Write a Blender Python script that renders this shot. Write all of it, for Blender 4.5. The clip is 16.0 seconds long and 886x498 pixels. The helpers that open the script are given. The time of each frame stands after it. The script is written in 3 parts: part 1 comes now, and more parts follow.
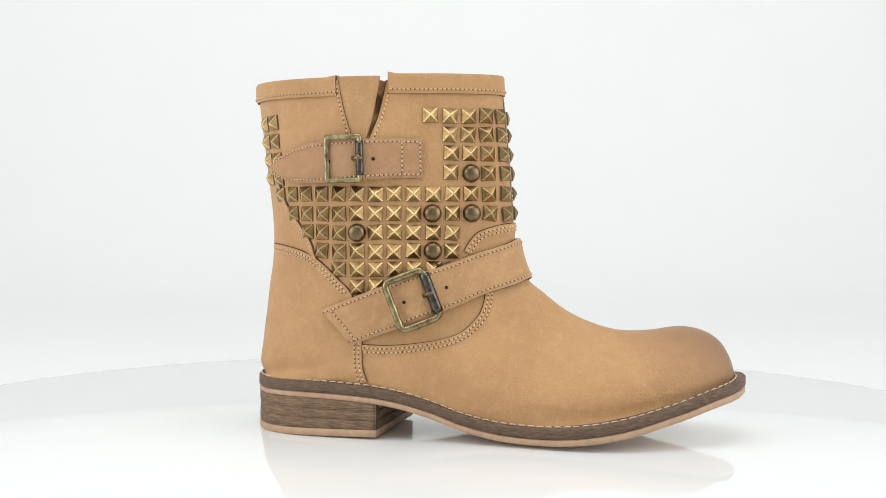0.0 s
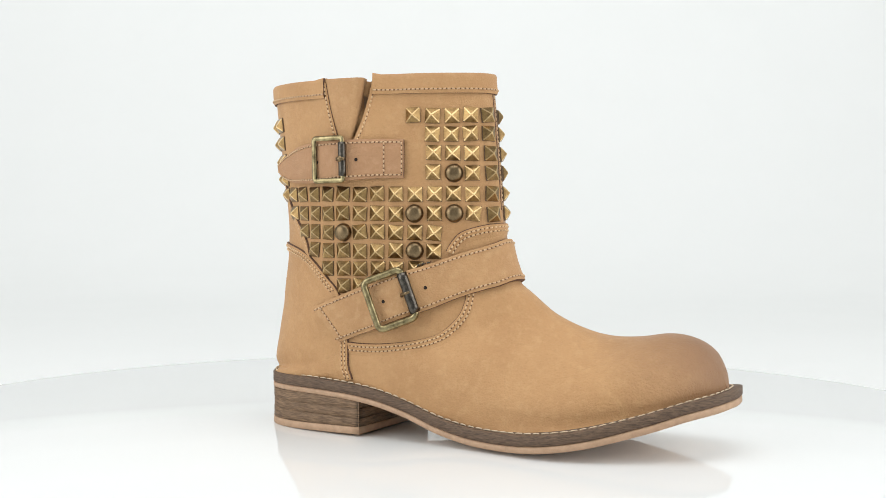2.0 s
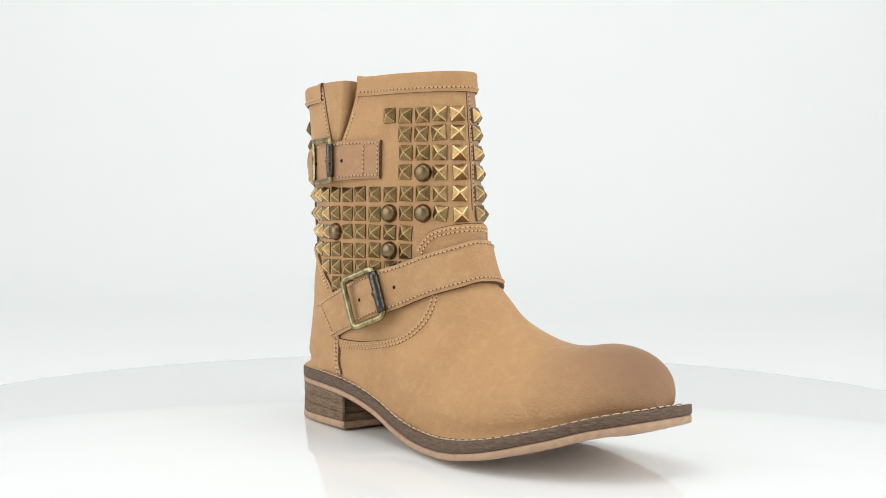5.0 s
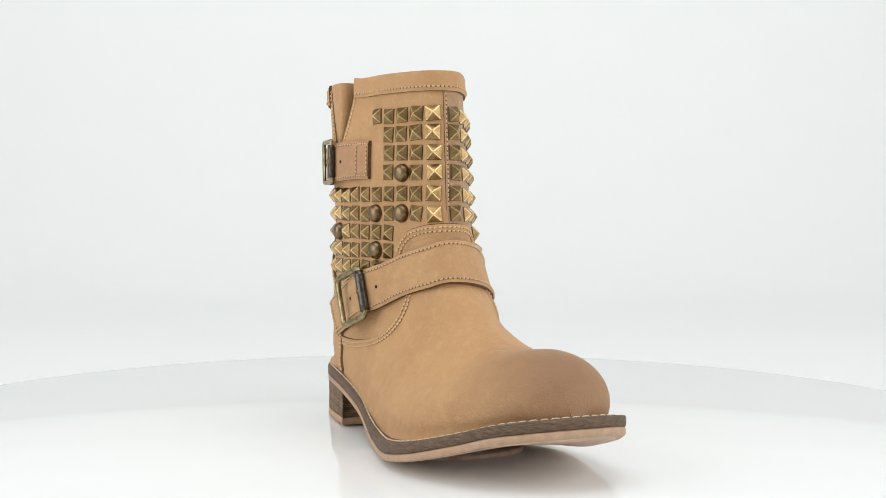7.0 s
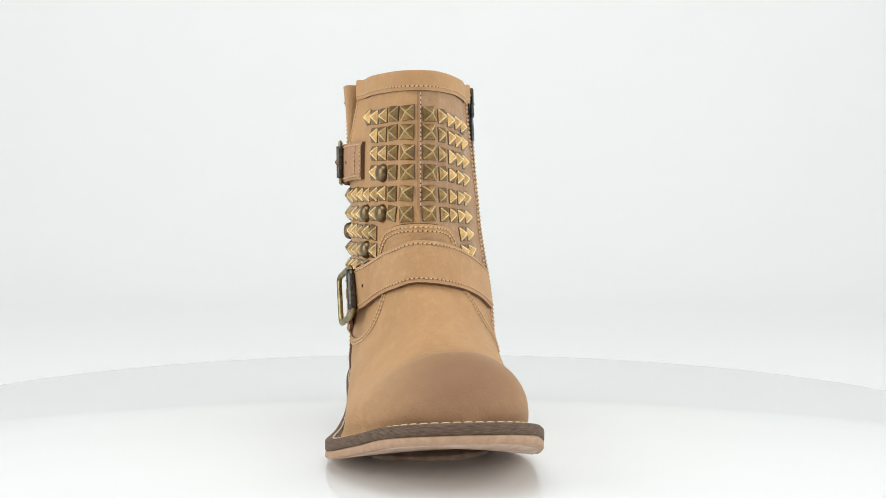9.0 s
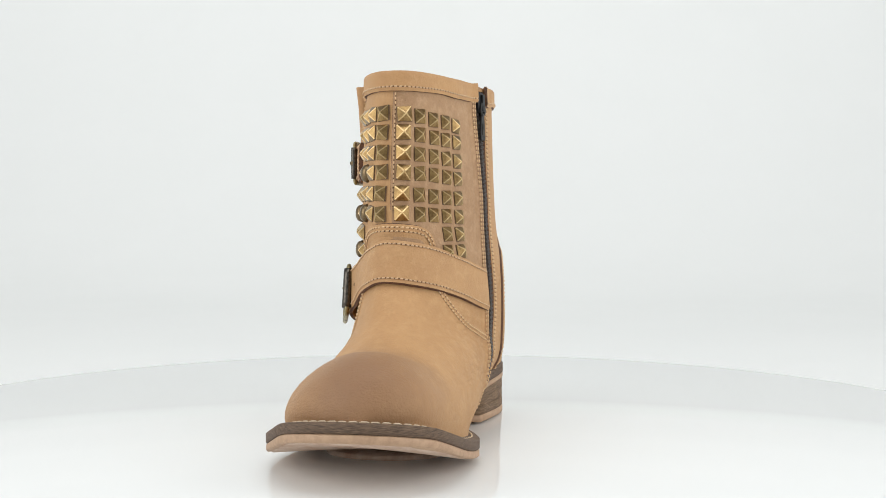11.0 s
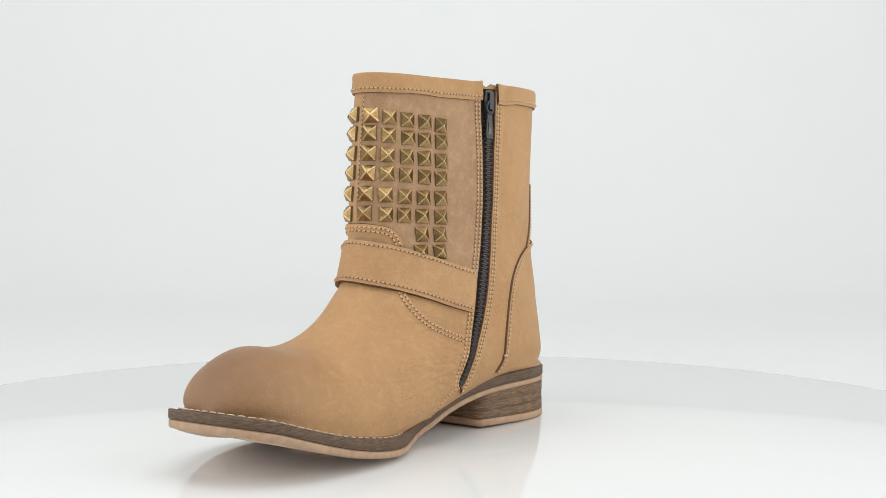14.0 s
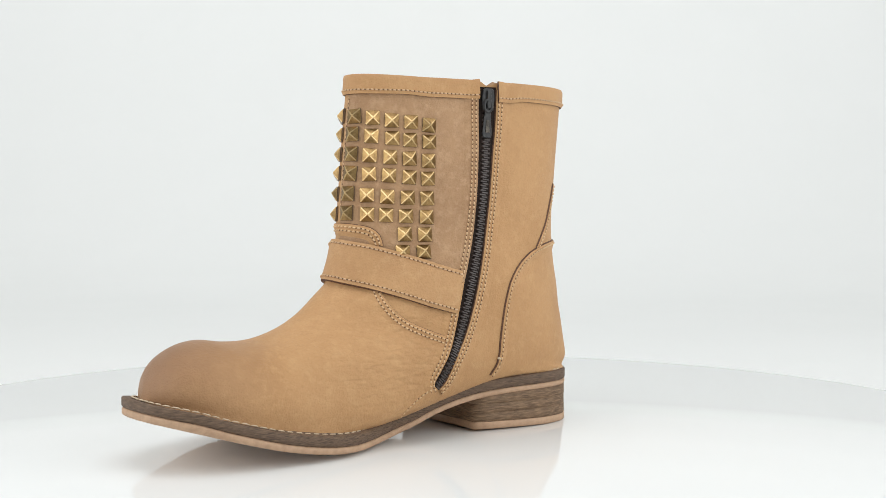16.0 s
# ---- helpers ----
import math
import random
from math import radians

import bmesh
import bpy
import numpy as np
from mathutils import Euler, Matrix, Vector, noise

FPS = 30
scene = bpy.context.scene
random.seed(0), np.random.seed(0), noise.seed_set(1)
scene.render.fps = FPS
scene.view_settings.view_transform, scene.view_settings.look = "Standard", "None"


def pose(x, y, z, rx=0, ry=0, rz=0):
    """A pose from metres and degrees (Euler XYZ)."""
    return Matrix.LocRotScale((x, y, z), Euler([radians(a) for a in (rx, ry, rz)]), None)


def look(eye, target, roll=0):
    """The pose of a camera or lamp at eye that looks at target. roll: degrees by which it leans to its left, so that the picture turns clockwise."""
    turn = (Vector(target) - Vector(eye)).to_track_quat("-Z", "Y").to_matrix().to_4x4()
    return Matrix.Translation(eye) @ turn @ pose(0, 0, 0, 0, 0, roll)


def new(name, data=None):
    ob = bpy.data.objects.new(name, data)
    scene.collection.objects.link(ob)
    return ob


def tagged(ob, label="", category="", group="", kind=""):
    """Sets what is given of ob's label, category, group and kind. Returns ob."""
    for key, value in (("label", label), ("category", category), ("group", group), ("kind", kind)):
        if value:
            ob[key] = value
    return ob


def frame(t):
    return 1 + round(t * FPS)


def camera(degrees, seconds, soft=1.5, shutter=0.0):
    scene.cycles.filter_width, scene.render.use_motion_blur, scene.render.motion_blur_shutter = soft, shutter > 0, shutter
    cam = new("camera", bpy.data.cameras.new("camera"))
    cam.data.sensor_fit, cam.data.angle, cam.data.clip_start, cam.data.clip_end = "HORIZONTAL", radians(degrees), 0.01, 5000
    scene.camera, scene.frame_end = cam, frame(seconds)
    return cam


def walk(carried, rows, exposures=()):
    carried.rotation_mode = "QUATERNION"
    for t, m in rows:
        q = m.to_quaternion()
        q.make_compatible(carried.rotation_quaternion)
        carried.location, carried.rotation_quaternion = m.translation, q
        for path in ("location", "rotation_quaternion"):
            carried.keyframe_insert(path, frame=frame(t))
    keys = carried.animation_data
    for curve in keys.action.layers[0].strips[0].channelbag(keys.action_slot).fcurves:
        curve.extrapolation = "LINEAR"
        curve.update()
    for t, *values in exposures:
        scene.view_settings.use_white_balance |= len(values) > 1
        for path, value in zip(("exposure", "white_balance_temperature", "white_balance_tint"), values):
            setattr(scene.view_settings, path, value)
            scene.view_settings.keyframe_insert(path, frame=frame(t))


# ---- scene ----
cam = camera(40.29, 16.0, soft=0.85)
EYE = (0.01167, -0.705, 0.127)
AIM = (0.01167, 0.0, 0.10323)
walk(cam, [(0.0, look(EYE, AIM)), (16.0, look(EYE, AIM))],
     exposures=[(0.0, 0.0), (4.0, -0.01), (7.0, -0.06), (9.0, -0.05), (12.5, -0.15), (15.0, -0.16), (16.0, -0.10)])

# ---- world and lamps: a white photo studio with soft boxes, and an added backdrop fill ----
world = bpy.data.worlds.new("studio")
scene.world = world
world.use_nodes = True
world.node_tree.nodes["Background"].inputs["Color"].default_value = (0.95, 0.98, 0.97, 1)
world.node_tree.nodes["Background"].inputs["Strength"].default_value = 0.495


def softbox(name, eye, target, sx, sy, power, color=(1, 1, 1)):
    data = bpy.data.lights.new(name, "AREA")
    data.shape, data.size, data.size_y, data.energy, data.color = "RECTANGLE", sx, sy, power, color
    ob = new(name, data)
    ob.matrix_world = look(eye, target)
    return ob


softbox("softbox_top", (0, -0.25, 1.3), (0, 0, 0.05), 1.1, 0.9, 7.2)
softbox("softbox_left", (-1.2, -0.5, 0.6), (0, 0, 0.1), 1.2, 1.15, 10.0)
softbox("softbox_right", (1.2, -0.5, 0.6), (0, 0, 0.1), 1.2, 1.15, 10.0)
# unseen fill, added to bring the paper sweep up to the floor's brightness
softbox("backdrop_fill", (0, 1.15, 1.25), (0, 2.1, 0.5), 6.4, 0.4, 14.8)

# ---- materials ----
MM = 0.001 * 0.72 / 0.76      # one unit of the boot's drawing, in metres


def material(name, color, rough=0.6, metal=0.0):
    m = bpy.data.materials.new(name)
    m.use_nodes = True
    b = m.node_tree.nodes["Principled BSDF"]
    b.inputs["Base Color"].default_value = (*color, 1)
    b.inputs["Roughness"].default_value = rough
    b.inputs["Metallic"].default_value = metal
    return m


def node(m, kind, **values):
    n = m.node_tree.nodes.new(kind)
    for k, v in values.items():
        n.inputs[k.replace("_", " ")].default_value = v
    return n


def wire(m, a, out, b, into):
    m.node_tree.links.new(a.outputs[out], b.inputs[into])


def mix(m, fac, a, b, how="MIX"):
    """Mix colours: fac, a and b are (node, socket) pairs or constants."""
    n = m.node_tree.nodes.new("ShaderNodeMix")
    n.data_type, n.blend_type = "RGBA", how
    for i, v in ((0, fac), (6, a), (7, b)):
        if isinstance(v, tuple) and not isinstance(v[0], (int, float)):
            m.node_tree.links.new(v[0].outputs[v[1]], n.inputs[i])
        else:
            n.inputs[i].default_value = v if i == 0 else (*v, 1)
    return (n, 2)


def ramp(m, src, out, lo, hi):
    n = m.node_tree.nodes.new("ShaderNodeMapRange")
    n.inputs["From Min"].default_value, n.inputs["From Max"].default_value = lo, hi
    m.node_tree.links.new(src.outputs[out], n.inputs["Value"])
    return (n, 0)


def noise_at(m, coords, scale, detail=4, rough=0.55):
    n = node(m, "ShaderNodeTexNoise", Scale=scale, Detail=detail, Roughness=rough)
    wire(m, coords, "Object", n, "Vector")
    return n


def bump(m, src, out, strength, dist, after=None):
    b = node(m, "ShaderNodeBump", Strength=strength, Distance=dist)
    wire(m, src, out, b, "Height")
    if after:
        wire(m, after, "Normal", b, "Normal")
    return b


def principled(m):
    return m.node_tree.nodes["Principled BSDF"]


def leather_material(name, base, dark, light, burnish=False):
    m = material(name, base, 0.62)
    p = principled(m)
    p.inputs["Specular IOR Level"].default_value = 0.32
    p.inputs["Sheen Weight"].default_value = 0.04
    p.inputs["Sheen Roughness"].default_value = 0.5
    co = m.node_tree.nodes.new("ShaderNodeTexCoord")
    big, mid = noise_at(m, co, 28, 5, 0.6), noise_at(m, co, 190, 5, 0.65)
    grain = noise_at(m, co, 1500, 3, 0.6)
    c = mix(m, ramp(m, big, "Fac", 0.40, 0.75), base, dark)
    c = mix(m, ramp(m, mid, "Fac", 0.50, 0.85), c, light)
    nap = noise_at(m, co, 620, 4, 0.7)
    c = mix(m, ramp(m, nap, "Fac", 0.52, 1.15), c, tuple(0.8 * k for k in dark))
    c = mix(m, ramp(m, nap, "Fac", 0.46, -0.2), c, light)
    if burnish:
        far = m.node_tree.nodes.new("ShaderNodeVectorMath")
        far.operation = "DISTANCE"
        wire(m, co, "Object", far, 0)
        far.inputs[1].default_value = (0.167, 0.001, 0.049)
        add = m.node_tree.nodes.new("ShaderNodeMath")
        add.operation = "MULTIPLY_ADD"
        wire(m, mid, "Fac", add, 0)
        add.inputs[1].default_value = 0.016
        wire(m, far, "Value", add, 2)
        worn = ramp(m, add, 0, 0.068, 0.016)
        c = mix(m, worn, c, (0.29, 0.157, 0.082))
        wax = m.node_tree.nodes.new("ShaderNodeMapRange")
        wax.inputs["To Min"].default_value, wax.inputs["To Max"].default_value = 0.62, 0.47
        m.node_tree.links.new(worn[0].outputs[worn[1]], wax.inputs["Value"])
        wire(m, wax, 0, p, "Roughness")
    m.node_tree.links.new(c[0].outputs[c[1]], p.inputs["Base Color"])
    fine = bump(m, grain, "Fac", 0.4, 0.0007)
    pores = node(m, "ShaderNodeTexVoronoi", Scale=900)
    wire(m, co, "Object", pores, "Vector")
    skin = bump(m, pores, "Distance", 0.3, 0.0006, fine)
    crease = bump(m, mid, "Fac", 0.2, 0.0012, skin)
    if burnish:
        # flex wrinkles inside the ankle
        near = m.node_tree.nodes.new("ShaderNodeVectorMath")
        near.operation = "DISTANCE"
        wire(m, co, "Object", near, 0)
        near.inputs[1].default_value = (0.045, 0.040, 0.047)
        mask = ramp(m, near, "Value", 0.052, 0.014)
        squeeze = m.node_tree.nodes.new("ShaderNodeMapping")
        squeeze.inputs["Rotation"].default_value = (0, radians(-28), 0)
        squeeze.inputs["Scale"].default_value = (0.55, 0.6, 1.5)
        wire(m, co, "Object", squeeze, "Vector")
        folds = node(m, "ShaderNodeTexNoise", Scale=210.0, Detail=1.5, Roughness=0.45, Distortion=0.15)
        wire(m, squeeze, "Vector", folds, "Vector")
        deep = m.node_tree.nodes.new("ShaderNodeMath")
        deep.operation = "MULTIPLY"
        m.node_tree.links.new(mask[0].outputs[mask[1]], deep.inputs[0])
        wire(m, folds, "Fac", deep, 1)
        crease = bump(m, deep, 0, 0.6, 0.0034, crease)
        # fine pebbled wrinkles low on the outer side of the toe
        low = m.node_tree.nodes.new("ShaderNodeVectorMath")
        low.operation = "DISTANCE"
        wire(m, co, "Object", low, 0)
        low.inputs[1].default_value = (0.140, -0.042, 0.034)
        mask = ramp(m, low, "Value", 0.045, 0.010)
        pebble = node(m, "ShaderNodeTexNoise", Scale=720.0, Detail=2.0, Roughness=0.5, Distortion=0.3)
        wire(m, co, "Object", pebble, "Vector")
        wrinkle = m.node_tree.nodes.new("ShaderNodeMath")
        wrinkle.operation = "MULTIPLY"
        m.node_tree.links.new(mask[0].outputs[mask[1]], wrinkle.inputs[0])
        wire(m, pebble, "Fac", wrinkle, 1)
        crease = bump(m, wrinkle, 0, 0.5, 0.0014, crease)
    wire(m, crease, "Normal", p, "Normal")
    return m


def speckled(name, a, b, rough, scale, strength=0.2, stretch=(1, 1, 1), metal=0.0):
    m = material(name, a, rough, metal)
    co = m.node_tree.nodes.new("ShaderNodeTexCoord")
    mp = m.node_tree.nodes.new("ShaderNodeMapping")
    mp.inputs["Scale"].default_value = stretch
    wire(m, co, "Object", mp, "Vector")
    n = node(m, "ShaderNodeTexNoise", Scale=scale, Detail=5.0, Roughness=0.65)
    wire(m, mp, "Vector", n, "Vector")
    c = mix(m, ramp(m, n, "Fac", 0.35, 0.68), a, b)
    m.node_tree.links.new(c[0].outputs[c[1]], principled(m).inputs["Base Color"])
    wire(m, bump(m, n, "Fac", strength, 0.0006), "Normal", principled(m), "Normal")
    return m


LEATHER = leather_material("tan_nubuck", (0.53, 0.303, 0.138), (0.445, 0.243, 0.105), (0.58, 0.352, 0.172), True)
STRAP = leather_material("tan_strap_leather", (0.52, 0.30, 0.14), (0.435, 0.24, 0.108), (0.59, 0.37, 0.19))
DARK_STRAP = leather_material("rosy_strap_leather", (0.45, 0.252, 0.132), (0.375, 0.203, 0.10), (0.52, 0.31, 0.175))
PANEL = leather_material("brown_nubuck_panel", (0.445, 0.268, 0.143), (0.325, 0.185, 0.096), (0.56, 0.368, 0.222))
# brown of cut edges; lap() also paints the shaded gap along seams with it
EDGE_AND_SHADE = speckled("raw_edge_and_seam_shade", (0.085, 0.042, 0.025), (0.18, 0.092, 0.053), 0.8, 700)
LINING = speckled("lining", (0.36, 0.22, 0.12), (0.30, 0.18, 0.10), 0.8, 300)
THREAD = speckled("tan_thread", (0.74, 0.53, 0.32), (0.61, 0.41, 0.22), 0.7, 2500)
PALE_THREAD = speckled("cream_thread", (0.72, 0.60, 0.44), (0.60, 0.47, 0.32), 0.7, 2500)
STRAP_THREAD = speckled("faded_tan_thread", (0.67, 0.47, 0.29), (0.54, 0.36, 0.21), 0.7, 2500)
WELT = speckled("stacked_brown_leather", (0.062, 0.037, 0.023), (0.205, 0.128, 0.078), 0.66, 240, 0.5, (1, 1, 9))
HEEL = speckled("stacked_heel_leather", (0.095, 0.054, 0.029), (0.30, 0.188, 0.105), 0.66, 150, 0.5, (1, 1, 11))
CREPE = speckled("pinkish_tan_rubber", (0.53, 0.345, 0.22), (0.42, 0.265, 0.165), 0.6, 240)
TREAD = speckled("scuffed_rubber", (0.50, 0.33, 0.235), (0.66, 0.52, 0.42), 0.75, 75, 0.5, (0.6, 1.6, 1))
BRASS = speckled("antique_brass", (0.40, 0.262, 0.112), (0.21, 0.13, 0.056), 0.32, 300, 0.10, (1, 1, 1), 1.0)
WORN_BRASS = speckled("brass_worn_bright_on_the_ridges", (0.64, 0.475, 0.25), (0.45, 0.31, 0.145), 0.34, 420, 0.08, (1, 1, 1), 1.0)
# dark stud rim, with the contact shade at its foot put into the colour
RIM_SHADE = speckled("dark_rim_with_contact_shade", (0.12, 0.072, 0.038), (0.20, 0.125, 0.068), 0.6, 600, 0.1)
DARK_BRASS = speckled("dark_brass", (0.25, 0.18, 0.10), (0.13, 0.09, 0.05), 0.34, 420, 0.15, (1, 1, 1), 1.0)
GUNMETAL = speckled("gunmetal", (0.14, 0.125, 0.105), (0.05, 0.045, 0.04), 0.28, 500, 0.1, (1, 1, 1), 1.0)
BUCKLE = speckled("worn_brass_buckle", (0.44, 0.37, 0.20), (0.13, 0.10, 0.05), 0.32, 260, 0.2, (1, 1, 1), 1.0)
TAPE = speckled("dark_brown_zip_tape", (0.018, 0.012, 0.010), (0.03, 0.02, 0.016), 0.9, 900)
ZIP = speckled("dark_brown_zip_teeth", (0.032, 0.023, 0.02), (0.075, 0.054, 0.046), 0.36, 900)
BLACK = speckled("black_enamelled_metal", (0.012, 0.012, 0.013), (0.03, 0.03, 0.03), 0.3, 500)
principled(TAPE).inputs["Specular IOR Level"].default_value = 0.2
NEEDLE = material("needle_hole", (0.15, 0.076, 0.042), 0.9)
HOLE = material("punched_hole", (0.02, 0.012, 0.008), 0.9)
PAPER = speckled("white_paper", (0.86, 0.872, 0.865), (0.85, 0.863, 0.855), 0.7, 6, 0.02)
ACRYLIC = material("white_acrylic", (0.835, 0.85, 0.845), 0.06)
principled(ACRYLIC).inputs["IOR"].default_value = 1.45


# ---- mesh helpers ----
def mesh_ob(name, bm, mat, parent=None, label="", smooth=True):
    bmesh.ops.recalc_face_normals(bm, faces=bm.faces[:])
    me = bpy.data.meshes.new(name)
    bm.to_mesh(me)
    bm.free()
    me.materials.append(mat)
    for f in me.polygons:
        f.use_smooth = smooth
    ob = new(name, me)
    ob.parent = parent
    return tagged(ob, label)


def part(name, bm, mat, parent, label="", smooth=True):
    return mesh_ob(name, bm, mat, parent, label, smooth)


def grid_faces(bm, rows, close_u=False, close_v=False):
    """Quads between rows of vertices."""
    nv = len(rows[0])
    for i in range(len(rows) - (0 if close_v else 1)):
        a, b = rows[i], rows[(i + 1) % len(rows)]
        for j in range(nv - (0 if close_u else 1)):
            k = (j + 1) % nv
            bm.faces.new((a[j], a[k], b[k], b[j]))


def spline(knots, n):
    """Catmull-Rom through knots (tuples of any size), n samples evenly in the knots' index."""
    k = np.array(knots, float)
    k = np.vstack([2 * k[0] - k[1], k, 2 * k[-1] - k[-2]])
    out = []
    for t in np.linspace(0, len(knots) - 1, n):
        i = min(int(t), len(knots) - 2)
        u = t - i
        a, b, c, d = k[i:i + 4]
        out.append(0.5 * (2 * b + (c - a) * u + (2 * a - 5 * b + 4 * c - d) * u * u + (3 * b - a - 3 * c + d) * u ** 3))
    return np.array(out)


# ---- the setting ----
def build_setting():
    bm = bmesh.new()
    prof = [(-2.6, 0.0)] + [(x, 0.0) for x in np.linspace(-2.0, 1.2, 9)]
    prof += [(1.2 + 0.9 * math.sin(a), 0.9 - 0.9 * math.cos(a)) for a in np.linspace(0.15, math.pi / 2, 11)]
    prof += [(2.1, 1.6), (2.1, 2.6)]
    rows = [[bm.verts.new((x, y, z - 0.02)) for x in np.linspace(-3.2, 3.2, 9)] for y, z in prof]
    grid_faces(bm, rows)
    back = mesh_ob("backdrop", bm, PAPER)
    tagged(back, "seamless white paper sweep of a photo studio", "backdrop", kind="structure")

    drop = -0.00142     # the disc's top
    table = new("turntable")
    tagged(table, "round glossy white acrylic turntable on white paper", "turntable")
    bm = bmesh.new()
    r, n = 0.355, 160
    ring = [(0.0, 0.0), (r - 0.0006, 0.0), (r - 0.0002, -0.0002), (r, -0.0006), (r, -0.008)]
    rows = [[bm.verts.new((rr * math.cos(a), rr * math.sin(a), z + drop)) for a in np.linspace(0, 2 * math.pi, n, endpoint=False)]
            for rr, z in ring[1:]]
    grid_faces(bm, rows, close_u=True)
    bm.faces.new(rows[0])
    bm.faces.new(rows[-1])
    part("disc", bm, ACRYLIC, table)
    bm = bmesh.new()
    rows = [[bm.verts.new((rr * math.cos(a), rr * math.sin(a), z + drop)) for a in np.linspace(0, 2 * math.pi, 64, endpoint=False)]
            for rr, z in ((0.20, -0.0085), (0.20, -0.01858))]
    grid_faces(bm, rows, close_u=True)
    bm.faces.new(rows[0])
    bm.faces.new(rows[1])
    part("base", bm, PAPER, table)
    return table


# ---- the boot's form (in drawing units of about a millimetre) ----
OUTLINE = [(-105.5, 5), (-103, -8), (-97, -20.5), (-87, -31.5), (-65, -40.5), (-19, -46.5), (22, -48), (60, -54.8), (98, -62), (126.5, -59.9),
           (153.5, -48.7), (174.4, -37), (187.8, -22.8), (193.2, -6), (194, 8), (190.6, 23), (179, 36), (160, 44), (135, 47.5),
           (108, 49.3), (92, 48.3), (79, 44.8), (66, 38.8), (53, 33), (39, 29.6), (20, 29.6), (3, 31.8), (-13, 34.8), (-57, 41.5), (-79, 39), (-92.5, 31), (-102.5, 18)]
WELT_TOP = [(-112, 30.8), (-85, 31.4), (-57, 31.4), (-27, 30), (-7, 27.3), (13, 22), (33, 15.3), (59, 11), (91, 11), (123, 15.6),
            (154, 24), (173, 30.3), (185, 33.4), (200, 37)]
GROUND = -1.5


def closed_spline(knots, per):
    k = np.array(knots, float)
    n, out = len(k), []
    for i in range(n):
        a, b, c, d = k[i - 1], k[i], k[(i + 1) % n], k[(i + 2) % n]
        for u in np.arange(per) / per:
            out.append(0.5 * (2 * b + (c - a) * u + (2 * a - 5 * b + 4 * c - d) * u * u + (3 * b - a - 3 * c + d) * u ** 3))
    return np.array(out)


PLAN = closed_spline(OUTLINE, 8)
_wt = spline(WELT_TOP, 400)


def welt_z(x):
    return float(np.interp(x, _wt[:, 0], _wt[:, 1]))


def inset(poly, d):
    """A closed outline moved inwards by d (a number, or one for each point)."""
    t = np.roll(poly, -1, 0) - np.roll(poly, 1, 0)
    t /= np.linalg.norm(t, axis=1)[:, None]
    nrm = np.stack([-t[:, 1], t[:, 0]], 1)
    area = np.sum(poly[:, 0] * np.roll(poly[:, 1], -1) - poly[:, 1] * np.roll(poly[:, 0], -1))
    return poly + nrm * (np.sign(area) * np.broadcast_to(d, len(poly)))[:, None]


FEATHER = inset(PLAN, np.interp(PLAN[:, 0], [-107, -92, -60, 0, 60, 110, 200], [3.2, 5.0, 4.6, 3.6, 4.8, 6.2, 7.0]))
_tip, _back = int(np.argmax(FEATHER[:, 0])), int(np.argmin(FEATHER[:, 0]))
_ring = np.roll(FEATHER, -_back, 0)
_k = (_tip - _back) % len(FEATHER)
_outer, _inner = _ring[:_k + 1], np.vstack([_ring[_k:], _ring[:1]])[::-1]


def feather_y(x):
    """The upper's outer and inner edge on the welt at x."""
    return float(np.interp(x, _outer[:, 0], _outer[:, 1])), float(np.interp(x, _inner[:, 0], _inner[:, 1]))


# stations of the upper: front/top point (x, z), back/bottom point (x, z), outer and inner width, where it is widest, how pointed, y in front
STATIONS = [
    (48.5, 212, -106.5, 212, -44.5, 35.5, 0.60, 1.45, -8.5),
    (51, 190, -105.5, 195, -44, 36, 0.60, 1.45, -8.5),
    (54, 158, -101, 158, -43.5, 37.5, 0.60, 1.45, -8.5),
    (56.5, 127, -97.5, 127, -43, 39.5, 0.60, 1.45, -8.5),
    (59, 108, -97.5, 103, -43, 42.3, 0.60, 1.5, -6.5),
    (65, 92, -100.5, 80, -43, 45, 0.60, 1.6, -5.5),
    (75, 83.2, -103, 54, -42.5, 46, 0.60, 1.65, -4.5),
    (88.5, 72.7, -102.6, 34.2, -42.5, 45.5, 0.60, 1.7, -4),
    (104.5, 65.1, -86, 30.2, -43.5, 44.5, 0.60, 1.85, -2.5),
    (121, 61, -30, 29.2, -45, 42.5, 0.65, 1.95, -1.5),
    (138, 61.3, 45, 11.4, -49.8, 42.5, 0.75, 2.0, 0.5),
    (155, 63.6, 105, 11.4, -51, 41.2, 0.80, 2.05, 3),
    (168.4, 61.4, 145, 20, -42, 38, 0.82, 2.1, 5),
    (178.8, 55.2, 168, 27.6, -31.4, 31.5, 0.82, 2.1, 5.5),
    (185, 45.2, 181, 31, -15, 20.5, 0.8, 2.1, 5),
    (188, 35, 187.4, 32.4, 0, 7, 0.7, 2.0, 4),
]


